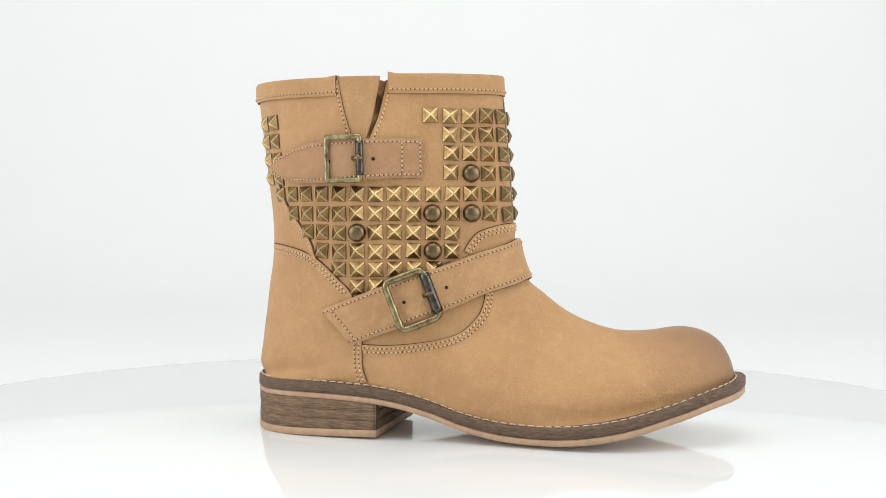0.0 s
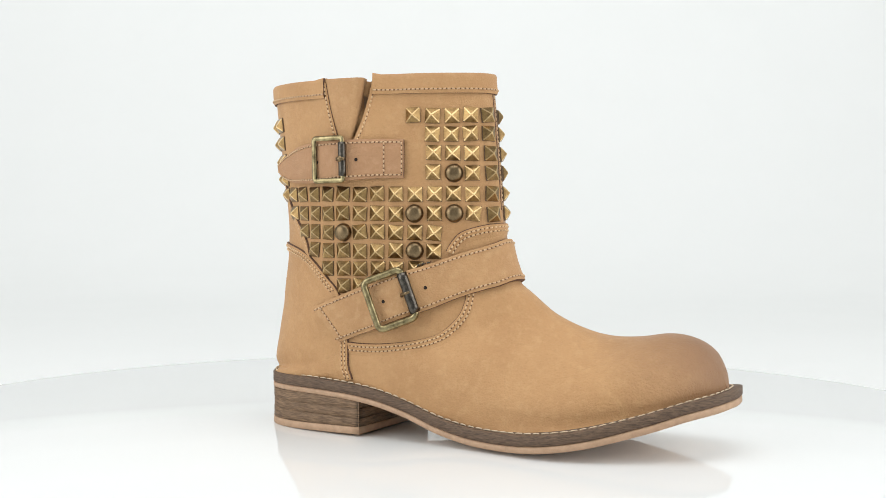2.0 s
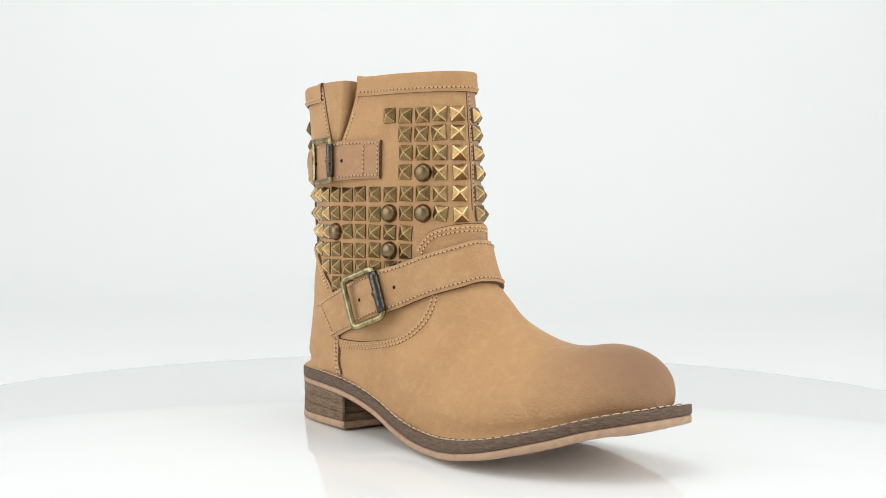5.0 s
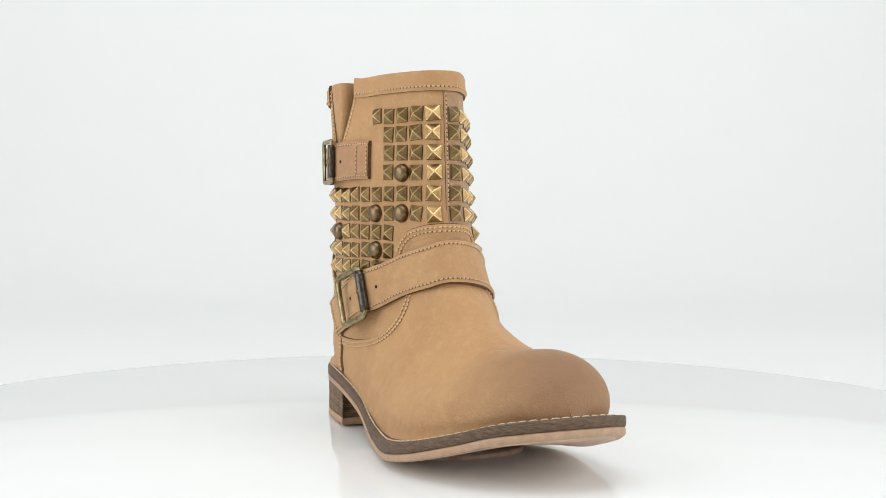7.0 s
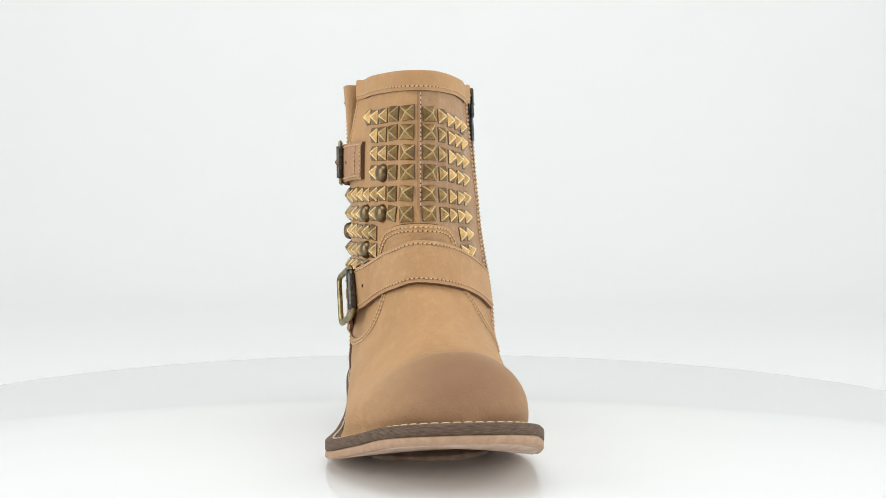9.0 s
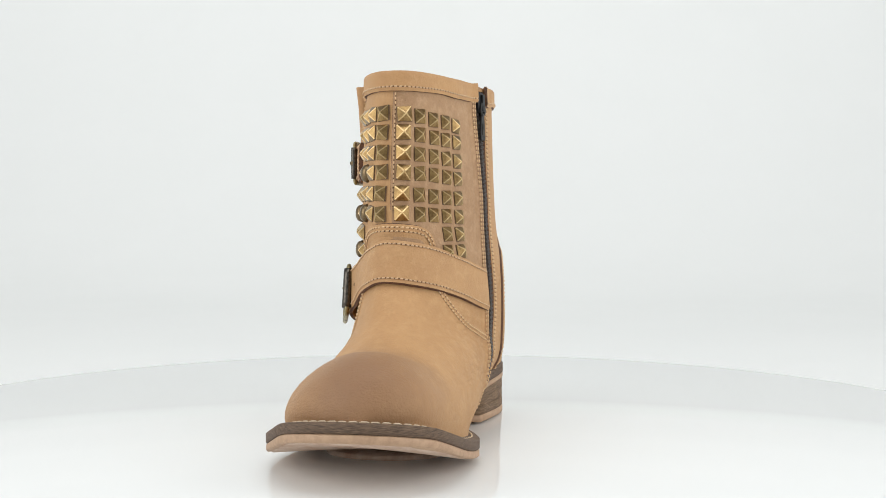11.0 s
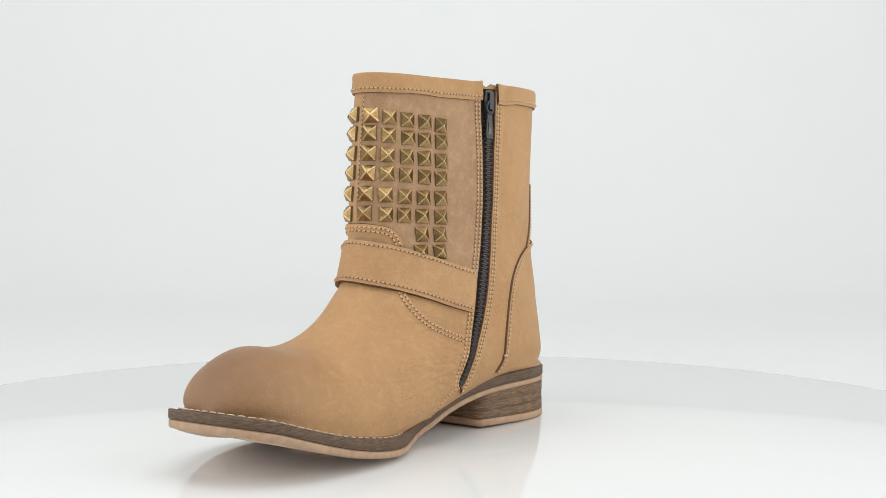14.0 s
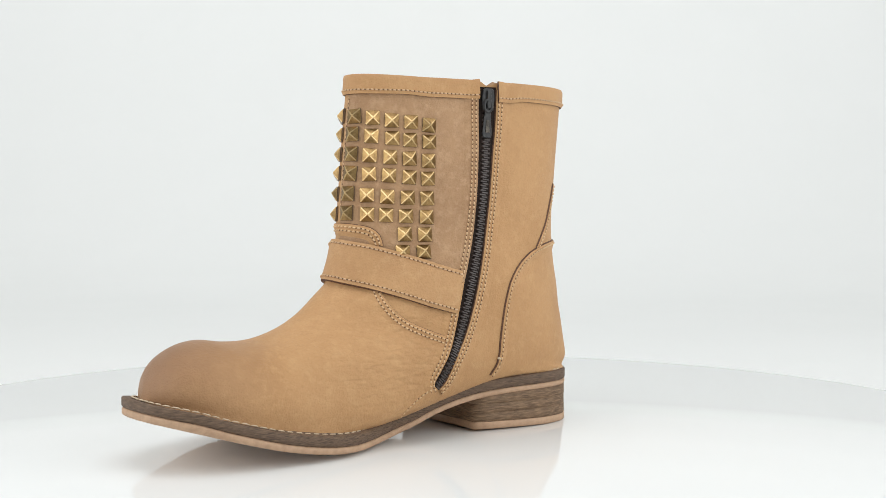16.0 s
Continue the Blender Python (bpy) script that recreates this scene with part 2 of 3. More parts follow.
def section(st, n=56):
    """Points of one section of the upper: down the outer side, then the inner side back to the front."""
    fx, fz, bx, bz, yo, yi, vm, nf, cf = st
    sole = bz <= welt_z(bx) + 4 and bx > -102
    ends = feather_y(bx)
    grow = min(1, max(0, (bx + 102.2) / 6)) if sole else 0
    cb = 8 if bx < -60 else np.interp(bx, [-60, 0, 120, 180], [3, -4, -4, 4])
    out = []
    full = float(np.interp(bz, [38, 72], [0.40, 0.58])) if bx < -60 else 0.5
    for side, wide in ((0, yo), (1, yi)):
        nf = st[7] - (0.42 * min(1, max(0, (fx - 100) / 30)) if side == 0 else 0)
        end = cb + (ends[side] - cb) * grow
        pts = []
        for i in range(n + 1):
            v = 0.5 - 0.5 * math.cos(math.pi * i / n)
            if v < vm:
                g = (1 - ((vm - v) / vm) ** nf) ** (1 / nf)
                y = cf + (wide - cf) * g
                y += (3.0 if side else -4.5) * min(1, max(0, (1.9 - nf) / 0.35)) * (1 - math.exp(-v / 0.006)) * math.exp(-v / 0.12)
            else:
                d = (v - vm) / (1 - vm)
                y = end + (wide - end) * max(0, 1 - d * d) ** full
            pts.append((fx + (bx - fx) * v, y, fz + (bz - fz) * v))
        out.append(pts)
    return out[0] + out[1][-2:0:-1]


def fullness(ring):
    """The shaft is fuller at its front corners and flatter behind: move a section out along its own plan normals."""
    xy = np.array([(p[0], p[1]) for p in ring])
    step = np.roll(xy, -2, 0) - np.roll(xy, 2, 0)
    facing = np.degrees(np.arctan2(-step[:, 0], step[:, 1]))
    if np.mean(np.cos(np.radians(facing)) * (xy[:, 0] + 25)) < 0:
        facing = (facing + 360) % 360 - 180
    grow = np.interp(facing, [-180, -140, -113, -97, -84, -72, -52, -20, 10, 22, 42, 67, 83, 108, 128, 180],
                     [0, -0.8, -2.2, -0.8, 0.8, 1.5, -0.6, -0.2, 0.3, 1.0, 2.0, 1.1, -1.2, 0.7, -0.7, 0])
    for _ in range(3):
        grow = 0.25 * np.roll(grow, 1) + 0.5 * grow + 0.25 * np.roll(grow, -1)
    out = []
    for (x, y, z), f, g in zip(ring, np.radians(facing), grow):
        g *= min(1, max(0, (z - 88) / 32))
        # the leather sinks in towards the gusset
        g -= 1.0 * math.exp(-((math.degrees(f) + 95) / 9) ** 2) * min(1, max(0, (z - 140) / 40))
        if y < 0:
            g -= 4.2 * math.exp(-((x + 8) / 17) ** 2) * min(1, max(0, (z - 168) / 32))
        else:
            g -= 3.2 * math.exp(-((x + 12) / 17) ** 2) * min(1, max(0, (z - 140) / 50))
        out.append((x + g * math.cos(f), y + g * math.sin(f), z))
    return out


RINGS = [fullness(section(tuple(s))) for s in spline(STATIONS, 121)]


def ease(x):
    x = min(1, max(0, x))
    return x * x * (3 - 2 * x)


def dip(x, y, z):
    """How far the top edge sinks at the gusset outside and at the zip inside."""
    turn = math.degrees(math.atan2(y, x + 25))
    low = 2.6 * ease((turn + 110) / 3) * ease((-75 - turn) / 3) + 3.6 * ease((turn - 82) / 2.5) * ease((99.5 - turn) / 2.5)
    low += 1.3 * ease(turn / 30) * ease((84 - turn) / 4) + 1.6 * max(ease((turn - 98) / 3), ease((-110 - turn) / 3))
    return low * min(1, max(0, (z - 195) / 16))


def tuck(x, y, z):
    """The fold beside the gusset: how far the leather is tucked in."""
    turn = math.degrees(math.atan2(y, x + 25))
    right = np.interp(z, [168, 175, 186.5, 199.6, 211.8], [-91, -87.9, -81.9, -77.3, -73.4])
    wide = np.interp(z, [170, 212], [1.5, 9])
    return 15 * ease((z - 168) / 12) * ease((right + 1.5 - turn) / 2.5) * ease((turn - right + wide) / 4)


def build_upper(boot):
    bm = bmesh.new()
    rows = [[bm.verts.new(Vector((x, y, z - dip(x, y, z))) * MM) for x, y, z in ring] for ring in RINGS]
    grid_faces(bm, rows, close_u=True)
    bmesh.ops.remove_doubles(bm, verts=bm.verts[:], dist=0.00002)
    ob = part("upper", bm, LEATHER, boot, "tan nubuck upper with darker burnished toe")
    ob.data.materials.append(PANEL)
    for f in ob.data.polygons:
        c = f.center / MM
        turn = math.degrees(math.atan2(c.y, c.x + 25))
        if c.z > np.interp(turn, [-6, 20, 56], [106, 98, 89]) and -4.8 < turn < np.interp(c.z, [90, 123, 147, 171, 211], [60, 72, 77, 81, 85]):
            f.material_index = 1
    # lining: a rim at the top, the inside of the shaft and a sock
    bm = bmesh.new()
    rows = []
    for z, d in ((211.6, 0.2), (211.9, 1.4), (211.2, 3.0), (180, 3.4), (150, 3.4), (110, 3.6), (80, 4.5), (44, 7)):
        k = min(range(len(RINGS)), key=lambda i: abs(RINGS[i][0][2] - max(z, 127)))
        ring = np.array(RINGS[k])
        ring = inset(ring[:, :2], d)
        rows.append([bm.verts.new(Vector((x, y + 1.25 * tuck(x, y, z), z - dip(x, y, z))) * MM) for x, y in ring])
    grid_faces(bm, rows, close_u=True)
    bm.faces.new(rows[-1])
    part("lining", bm, LINING, boot, "brown leather lining")
    return ob


def slab(outline, top, bottom, mat, name, boot, label="", bevel=0.7):
    """A closed slab with the plan outline, between two heights that may follow x."""
    bm = bmesh.new()
    up = inset(outline, bevel)
    rows = [[bm.verts.new(Vector((x, y, f(x) + dz)) * MM) for x, y in o]
            for o, f, dz in ((up, top, 0), (outline, top, -bevel), (outline, bottom, bevel), (up, bottom, 0))]
    grid_faces(bm, rows, close_u=True)
    for row in (rows[0], rows[-1]):
        n = len(row)
        back = int(np.argmin([v.co.x for v in row]))
        row = row[back:] + row[:back]
        for i in range(n // 2 - 1):
            a, b, c, d = row[i], row[i + 1], row[n - 2 - i], row[n - 1 - i]
            if len({a, b, c, d}) == 4:
                bm.faces.new((a, b, c, d))
    return part(name, bm, mat, boot, label)


def build_sole(boot):
    thick = lambda x: float(np.interp(x, [-60, 60, 180], [6.6, 6.2, 5.6]))
    slab(PLAN, lambda x: welt_z(x), lambda x: welt_z(x) - thick(x), WELT, "welt", boot, "dark brown stacked welt")
    slab(inset(PLAN, 0.15), lambda x: welt_z(x) - thick(x) - 0.05, lambda x: max(0.5, welt_z(x) - 9.9),
         CREPE, "outsole", boot, "pinkish tan rubber outsole")
    floor = lambda x: max(0.5, welt_z(x) - 9.9)
    front = np.array([p for p in inset(PLAN, 3.2) if p[0] > -8])
    slab(front, lambda x: floor(x) + 0.4, lambda x: floor(x) - 0.3, TREAD, "tread", boot, "scuffed pale rubber tread", 0.25)
    ball = np.array([(78 + 24 * math.cos(a), -6 + 34 * math.sin(a)) for a in np.linspace(0, 2 * math.pi, 48, endpoint=False)])
    slab(ball, lambda x: 1.4, lambda x: GROUND, TREAD, "ball_pad", boot, "worn pale rubber under the ball", 0.5)
    # heel of stacked lifts, worn a little lower at the back
    sag = lambda x: GROUND * min(1, max(0, (-16 - x) / 70))
    cut = [p for p in PLAN if p[0] < -18]
    cut = np.array(sorted(cut, key=lambda p: math.atan2(p[1] - 0, p[0] + 55)))
    inner = np.array([-13.0, 33.5])
    outer = np.array([-18.9, -46.0])
    edge = [inner + (outer - inner) * t for t in np.linspace(0, 1, 9)]
    ang = lambda p: math.atan2(p[1], p[0] + 55)
    body = [p for p in cut if not (ang(outer) < ang(p) < ang(inner))]
    body = sorted(body + [tuple(p) for p in edge], key=lambda p: ang(p))
    heel = np.array(body)
    for k, (low, high) in enumerate(((lambda x: sag(x) + 4.4, lambda x: 9.4), (lambda x: 9.42, lambda x: 15.2), (lambda x: 15.22, lambda x: welt_z(x) - 9.9))):
        slab(inset(heel, 0.55 + 0.15 * (k == 1)), high, low, HEEL, "heel_lift", boot, "stacked brown leather lift", 0.22)
    slab(inset(heel, 0.3), lambda x: sag(x) + 4.35, lambda x: sag(x), CREPE, "top_lift", boot, "pinkish tan rubber heel tip", 0.5)


# ---- build ----
turntable = build_setting()
boot = new("ankle_boot")
tagged(boot, "tan nubuck ankle boot with brass studs and two buckled straps", "boot")
upper = build_upper(boot)
build_sole(boot)
# ---- finding places on the upper: a turn about the shaft's upright axis and a height ----
from mathutils.bvhtree import BVHTree

AXIS_X, AXIS_Y = -25.0, 0.0
_tree = BVHTree.FromPolygons([v.co / MM for v in upper.data.vertices], [tuple(f.vertices) for f in upper.data.polygons])


def on(turn, z, lift=0.0):
    """The place on the upper, and its normal, at a turn in degrees (0 in front, negative outside) and a height."""
    over, z = max(0.0, z - 208.5), min(z, 208.5)
    a = radians(turn)
    way = Vector((math.cos(a), math.sin(a), 0))
    eye = Vector((AXIS_X, AXIS_Y, z)) + way * 320
    hit, nrm, _, _ = _tree.ray_cast(eye, -way)
    if hit is None:
        hit, nrm, _, _ = _tree.find_nearest(eye - way * 240)
    if nrm.dot(way) < 0:
        nrm = -nrm
    return hit + nrm * lift + Vector((0, 0, over)), nrm


FRONT = -6.0        # the turn of the seam in front
_arcs = {}


def turn_at(arc, z):
    """The turn at a length along the leather from the front seam, at a height."""
    key = round(z, 1)
    if key not in _arcs:
        turns = np.arange(-186, 175, 1.0)
        pts = np.array([on(t, z)[0] for t in turns])
        s = np.concatenate([[0], np.cumsum(np.linalg.norm(np.diff(pts, axis=0), axis=1))])
        _arcs[key] = (turns, s - np.interp(FRONT, turns, s))
    turns, s = _arcs[key]
    return float(np.interp(arc, s, turns))


def arc_at(turn, z):
    turn_at(0, z)
    turns, s = _arcs[round(z, 1)]
    return float(np.interp(turn, turns, s))


def smooth_on(turn, z, lift=0.0):
    p, n = on(turn, z)
    for dt, dz in ((2.5, 0), (-2.5, 0), (0, 2.5), (0, -2.5)):
        n = n + on(turn + dt, min(208, z + dz))[1]
    n.normalize()
    return p + n * lift, n


def settle(p, lift=0.0):
    """The nearest place on the upper to p."""
    hit, nrm, _, _ = _tree.find_nearest(p)
    if nrm.dot(hit - Vector((np.clip(hit.x, -60, 150), 0, min(hit.z, 200) - 12))) < 0:
        nrm = -nrm
    return hit + nrm * lift, nrm


def line(knots, step=2.0, n=160):
    """Even steps along a curve on the upper given by (turn, height) knots: place, normal and direction."""
    pts = [smooth_on(t, z) for t, z in spline(knots, n)]
    p = np.array([q[0] for q in pts])
    m = np.array([q[1] for q in pts])
    s = np.concatenate([[0], np.cumsum(np.linalg.norm(np.diff(p, axis=0), axis=1))])
    out = []
    at = np.linspace(0, s[-1], max(3, int(s[-1] / step) + 1))
    P = np.stack([np.interp(at, s, p[:, k]) for k in range(3)], 1)
    N = np.stack([np.interp(at, s, m[:, k]) for k in range(3)], 1)
    T = np.gradient(P, axis=0)
    for a, b, c in zip(P, N, T):
        out.append((Vector(a), Vector(b).normalized(), Vector(c).normalized()))
    return out


def lap(knots, side, parent, wide=8.0, high=1.0, name="seam_edge", mat=None, seam_shade=0.5):
    """The raised cut edge of a leather panel that overlaps its neighbour, tapering into the panel. A dark face drawn
    out before it paints the shade of the seam's gap.
    """
    bm = bmesh.new()
    rows = []
    for p, n, t in line(knots, 1.6):
        b = n.cross(t) * side
        row = [bm.verts.new((p - b * seam_shade + n * 0.10) * MM), bm.verts.new((p + n * high * 0.85) * MM), bm.verts.new((p + b * 0.35 + n * high) * MM)]
        for d, k in ((0.3, 0.8), (0.6, 0.42), (1.0, -0.12)):
            q, m = settle(p + b * wide * d)
            row.append(bm.verts.new((q + m * high * k) * MM))
        rows.append(row)
    grid_faces(bm, rows)
    ob = part(name, bm, mat or LEATHER, parent)
    ob.data.materials.append(EDGE_AND_SHADE)
    for i, f in enumerate(ob.data.polygons):
        if i % 5 == 0:
            f.material_index = 1
    return ob


def stitches(path, parent, off=0.0, side=1, lift=0.15, long=1.75, gap=0.9, r=0.52, mat=None, free=False, name="stitching"):
    """A row of thread stitches beside a path of (place, normal, direction), with the dark needle holes between them."""
    bm = bmesh.new()
    P = []
    for p, n, t in path:
        b = n.cross(t) * side
        if free:
            q, m = p + b * off, n
        else:
            q, m = settle(p + b * off) if off else (p, n)
            m = n
        P.append((q, m, t))
    if off and not free:
        for _ in range(3):
            P = P[:1] + [((P[i - 1][0] + P[i][0] * 2 + P[i + 1][0]) / 4, (P[i - 1][1] + P[i][1] * 2 + P[i + 1][1]).normalized(), P[i][2])
                         for i in range(1, len(P) - 1)] + P[-1:]
    s = np.concatenate([[0], np.cumsum([(P[i + 1][0] - P[i][0]).length for i in range(len(P) - 1)])])
    A, N = np.array([q[0] for q in P]), np.array([q[1] for q in P])
    at = lambda d, M: Vector([float(np.interp(d, s, M[:, k])) for k in range(3)])
    d, faces, holes = 0.4, [], []
    rng = random.Random(len(P))
    while d + long < s[-1]:
        a, b = at(d, A), at(d + long * rng.uniform(0.9, 1.05), A)
        n = at(d, N).normalized()
        t = (b - a).normalized()
        w = n.cross(t).normalized()
        tilt = w * rng.uniform(-0.12, 0.28)
        rings = []
        for u, k, h in ((0.0, 0.45, -0.1), (0.22, 1.0, 0.22), (0.78, 1.0, 0.22), (1.0, 0.45, -0.1)):
            c = a + (b - a) * u + n * (lift + h * r * 2) + tilt * (u - 0.5) * 2
            rings.append([bm.verts.new((c + (w * math.cos(x) + n * math.sin(x) * 0.8) * r * k) * MM)
                          for x in (0, 1.05, 2.09, 3.14, 4.19, 5.24)])
        grid_faces(bm, rings, close_u=True)
        bm.faces.new(rings[0]), bm.faces.new(rings[-1])
        c = b + t * gap * 0.5 + n * (lift + 0.04)
        holes.append(bm.faces.new([bm.verts.new((c + (w * math.cos(x) * 1.15 + t * math.sin(x)) * 0.48) * MM) for x in (0, 1.26, 2.51, 3.77, 5.03)]))
        d += long + gap
    flags = [len(f.verts) == 5 for f in bm.faces]
    ob = part(name, bm, mat or THREAD, parent)
    ob.data.materials.append(NEEDLE)
    for f, dark in zip(ob.data.polygons, flags):
        f.material_index = int(dark)
    return ob


def strip(top, bottom, parent, name, mat, thick=2.0, lift=lambda u: 0.0, n=90, m=8, label="", cut=True):
    """A band of leather on the upper between two curves of (turn, height) knots; lift(u) holds it off along its length."""
    T, B = spline(top, n), spline(bottom, n)
    bm = bmesh.new()
    outer, inner = [], []
    mid = []
    for i in range(n):
        u = i / (n - 1)
        ro, ri = [], []
        for j in range(m + 1):
            k = j / m
            k = k * k * (3 - 2 * k) * 0.5 + k * 0.5
            t, z = T[i] * (1 - k) + B[i] * k
            p, nn = smooth_on(t, z)
            edge = min(j, m - j)
            h = lift(u) + thick * (0.72 if edge == 0 else 1.0)
            ro.append(bm.verts.new((p + nn * h) * MM))
            ri.append(bm.verts.new((p + nn * (lift(u) * 0.98 - 0.25)) * MM))
            if j == m // 2:
                mid.append((p + nn * (lift(u) + thick), nn))
        outer.append(ro)
        inner.append(ri)
    grid_faces(bm, outer)
    k0 = len(bm.faces)
    for i in range(n - 1):
        for j in (0, m):
            bm.faces.new((outer[i][j], outer[i + 1][j], inner[i + 1][j], inner[i][j]))
    for i in (0, n - 1):
        for j in range(m):
            bm.faces.new((outer[i][j], outer[i][j + 1], inner[i][j + 1], inner[i][j]))
    k1 = len(bm.faces)
    grid_faces(bm, inner)
    ob = part(name, bm, mat, parent, label)
    ob.data.materials.append(EDGE_AND_SHADE)
    for i, f in enumerate(ob.data.polygons):
        if k0 <= i < k1:
            f.material_index = 1
    ob.modifiers.new("crisp", "EDGE_SPLIT").split_angle = radians(50)
    return ob, outer, mid


def strap_piece(top, bottom, parent, name, thick, lift, label, n=90, mat=None, pad=2.2, ends=(False, False)):
    """A stitched strap: the band, a row of thread along each edge and across its ends."""
    made, rows, mid = strip(top, bottom, parent, name, mat or STRAP, thick, lift, n, 8, label)
    co = [[v.copy() for v in row] for row in (([w for w in r]) for r in STRIP_ROWS(made, n, 8))]
    wide = (co[n // 2][0] - co[n // 2][8]).length / MM
    for k in (pad / wide, 1 - pad / wide):
        pts = []
        for r in co:
            seg = [(r[j + 1] - r[j]).length for j in range(8)]
            want, j = k * sum(seg), 0
            while j < 7 and want > seg[j]:
                want -= seg[j]
                j += 1
            pts.append((r[j] + (r[j + 1] - r[j]) * (want / max(seg[j], 1e-9))) / MM)
        stitches(free_path(pts, [(r[8] - r[0]) for r in co]), made, free=True, lift=0.1, mat=STRAP_THREAD)
    for at in ends:
        if at is not False:
            r = co[at]
            pts = [((r[j] + (r[j + 1] - r[j]) * f) / MM) for j in range(8) for f in (0, 0.25, 0.5, 0.75)][3:-2]
            nn = free_path([c[4] / MM for c in co], [(c[8] - c[0]) for c in co])[at][1]
            path = [(p, nn, (pts[min(i + 1, len(pts) - 1)] - pts[max(i - 1, 0)]).normalized()) for i, p in enumerate(pts)]
            stitches(path, made, free=True, lift=0.1, mat=STRAP_THREAD)
    return made, co


def STRIP_ROWS(ob, n, m):
    """The outer rows of a strip, read from its mesh: rows alternate outer and inner, m + 1 pairs each."""
    v = ob.data.vertices
    return [[v[(i * (m + 1) + j) * 2].co for j in range(m + 1)] for i in range(n)]


def free_path(pts, across):
    out = []
    for i, p in enumerate(pts):
        t = (pts[min(i + 1, len(pts) - 1)] - pts[max(i - 1, 0)]).normalized()
        n = t.cross(across[i]).normalized()
        if n.dot(p - Vector((-20, 0, p.z))) < 0:
            n = -n
        out.append((p, n, t))
    return out


def tube(bm, pts, normals, rw, rh, close=False, sides=10):
    """A flattened tube along points."""
    rows = []
    n = len(pts)
    for i, p in enumerate(pts):
        a, b = (pts[i - 1], pts[(i + 1) % n]) if close else (pts[max(i - 1, 0)], pts[min(i + 1, n - 1)])
        t = (b - a).normalized()
        nn = normals if isinstance(normals, Vector) else normals[i]
        w = nn.cross(t).normalized()
        rows.append([bm.verts.new((p + w * math.cos(x) * rw + nn * math.sin(x) * rh) * MM)
                     for x in np.linspace(0, 2 * math.pi, sides, endpoint=False)])
    grid_faces(bm, rows, close_u=True, close_v=close)
    if not close:
        bm.faces.new(rows[0]), bm.faces.new(rows[-1])


def build_buckle(parent, c, along, nrm, a, b, r, bar):
    """A square roller buckle: frame, roller and prong; a and b are half sizes along and across the strap."""
    across = nrm.cross(along).normalized()
    along = across.cross(nrm).normalized()
    P = lambda u, v, h=0.0: c + along * u + across * v + nrm * h
    pts = []
    for cx, cy, a0 in ((a - r, b - r, 0), (-a + r, b - r, 90), (-a + r, -b + r, 180), (a - r, -b + r, 270)):
        for k in range(7):
            x = radians(a0 + 15 * k)
            pts.append(P(cx + r * math.cos(x), cy + r * math.sin(x)))
    root = new("buckle")
    root.parent = parent
    tagged(root, "worn antique brass roller buckle")
    bm = bmesh.new()
    tube(bm, pts, nrm, bar, bar * 0.8, True)
    part("frame", bm, BUCKLE, root)
    bm = bmesh.new()
    tube(bm, [P(a, v, 0.3) for v in np.linspace(-b + 2.6, b - 2.6, 8)], nrm, bar * 1.55, bar * 1.45, sides=14)
    part("roller", bm, GUNMETAL, root, "dark steel roller")
    bm = bmesh.new()
    tube(bm, [P(a + 2.2, 0, 0.8), P(a + 1, 0, 2.2), P(a - 1, 0, 2.4), P(a - 3, 0, 1.3), P(a - 5.2, 0, -1.2)], nrm, 1.15, 1.1)
    tube(bm, [P(a - 0.5, -1.9, 1.6), P(a - 0.5, 0, 2.6), P(a - 0.5, 1.9, 1.6)], nrm, 1.3, 1.0)
    part("prong", bm, DARK_BRASS, root, "dark brass prong")
    return root


def hole(parent, p, n, r=0.95):
    bm = bmesh.new()
    t = n.orthogonal().normalized()
    w = n.cross(t)
    rows = [[bm.verts.new((p + (t * math.cos(x) + w * math.sin(x)) * rr + n * h) * MM) for x in np.linspace(0, 6.283, 12, endpoint=False)]
            for rr, h in ((r * 1.15, 0.0), (r, 0.28), (r * 0.8, 0.12))]
    grid_faces(bm, rows, close_u=True)
    bm.faces.new(rows[-1])
    part("punched_hole", bm, HOLE, parent)


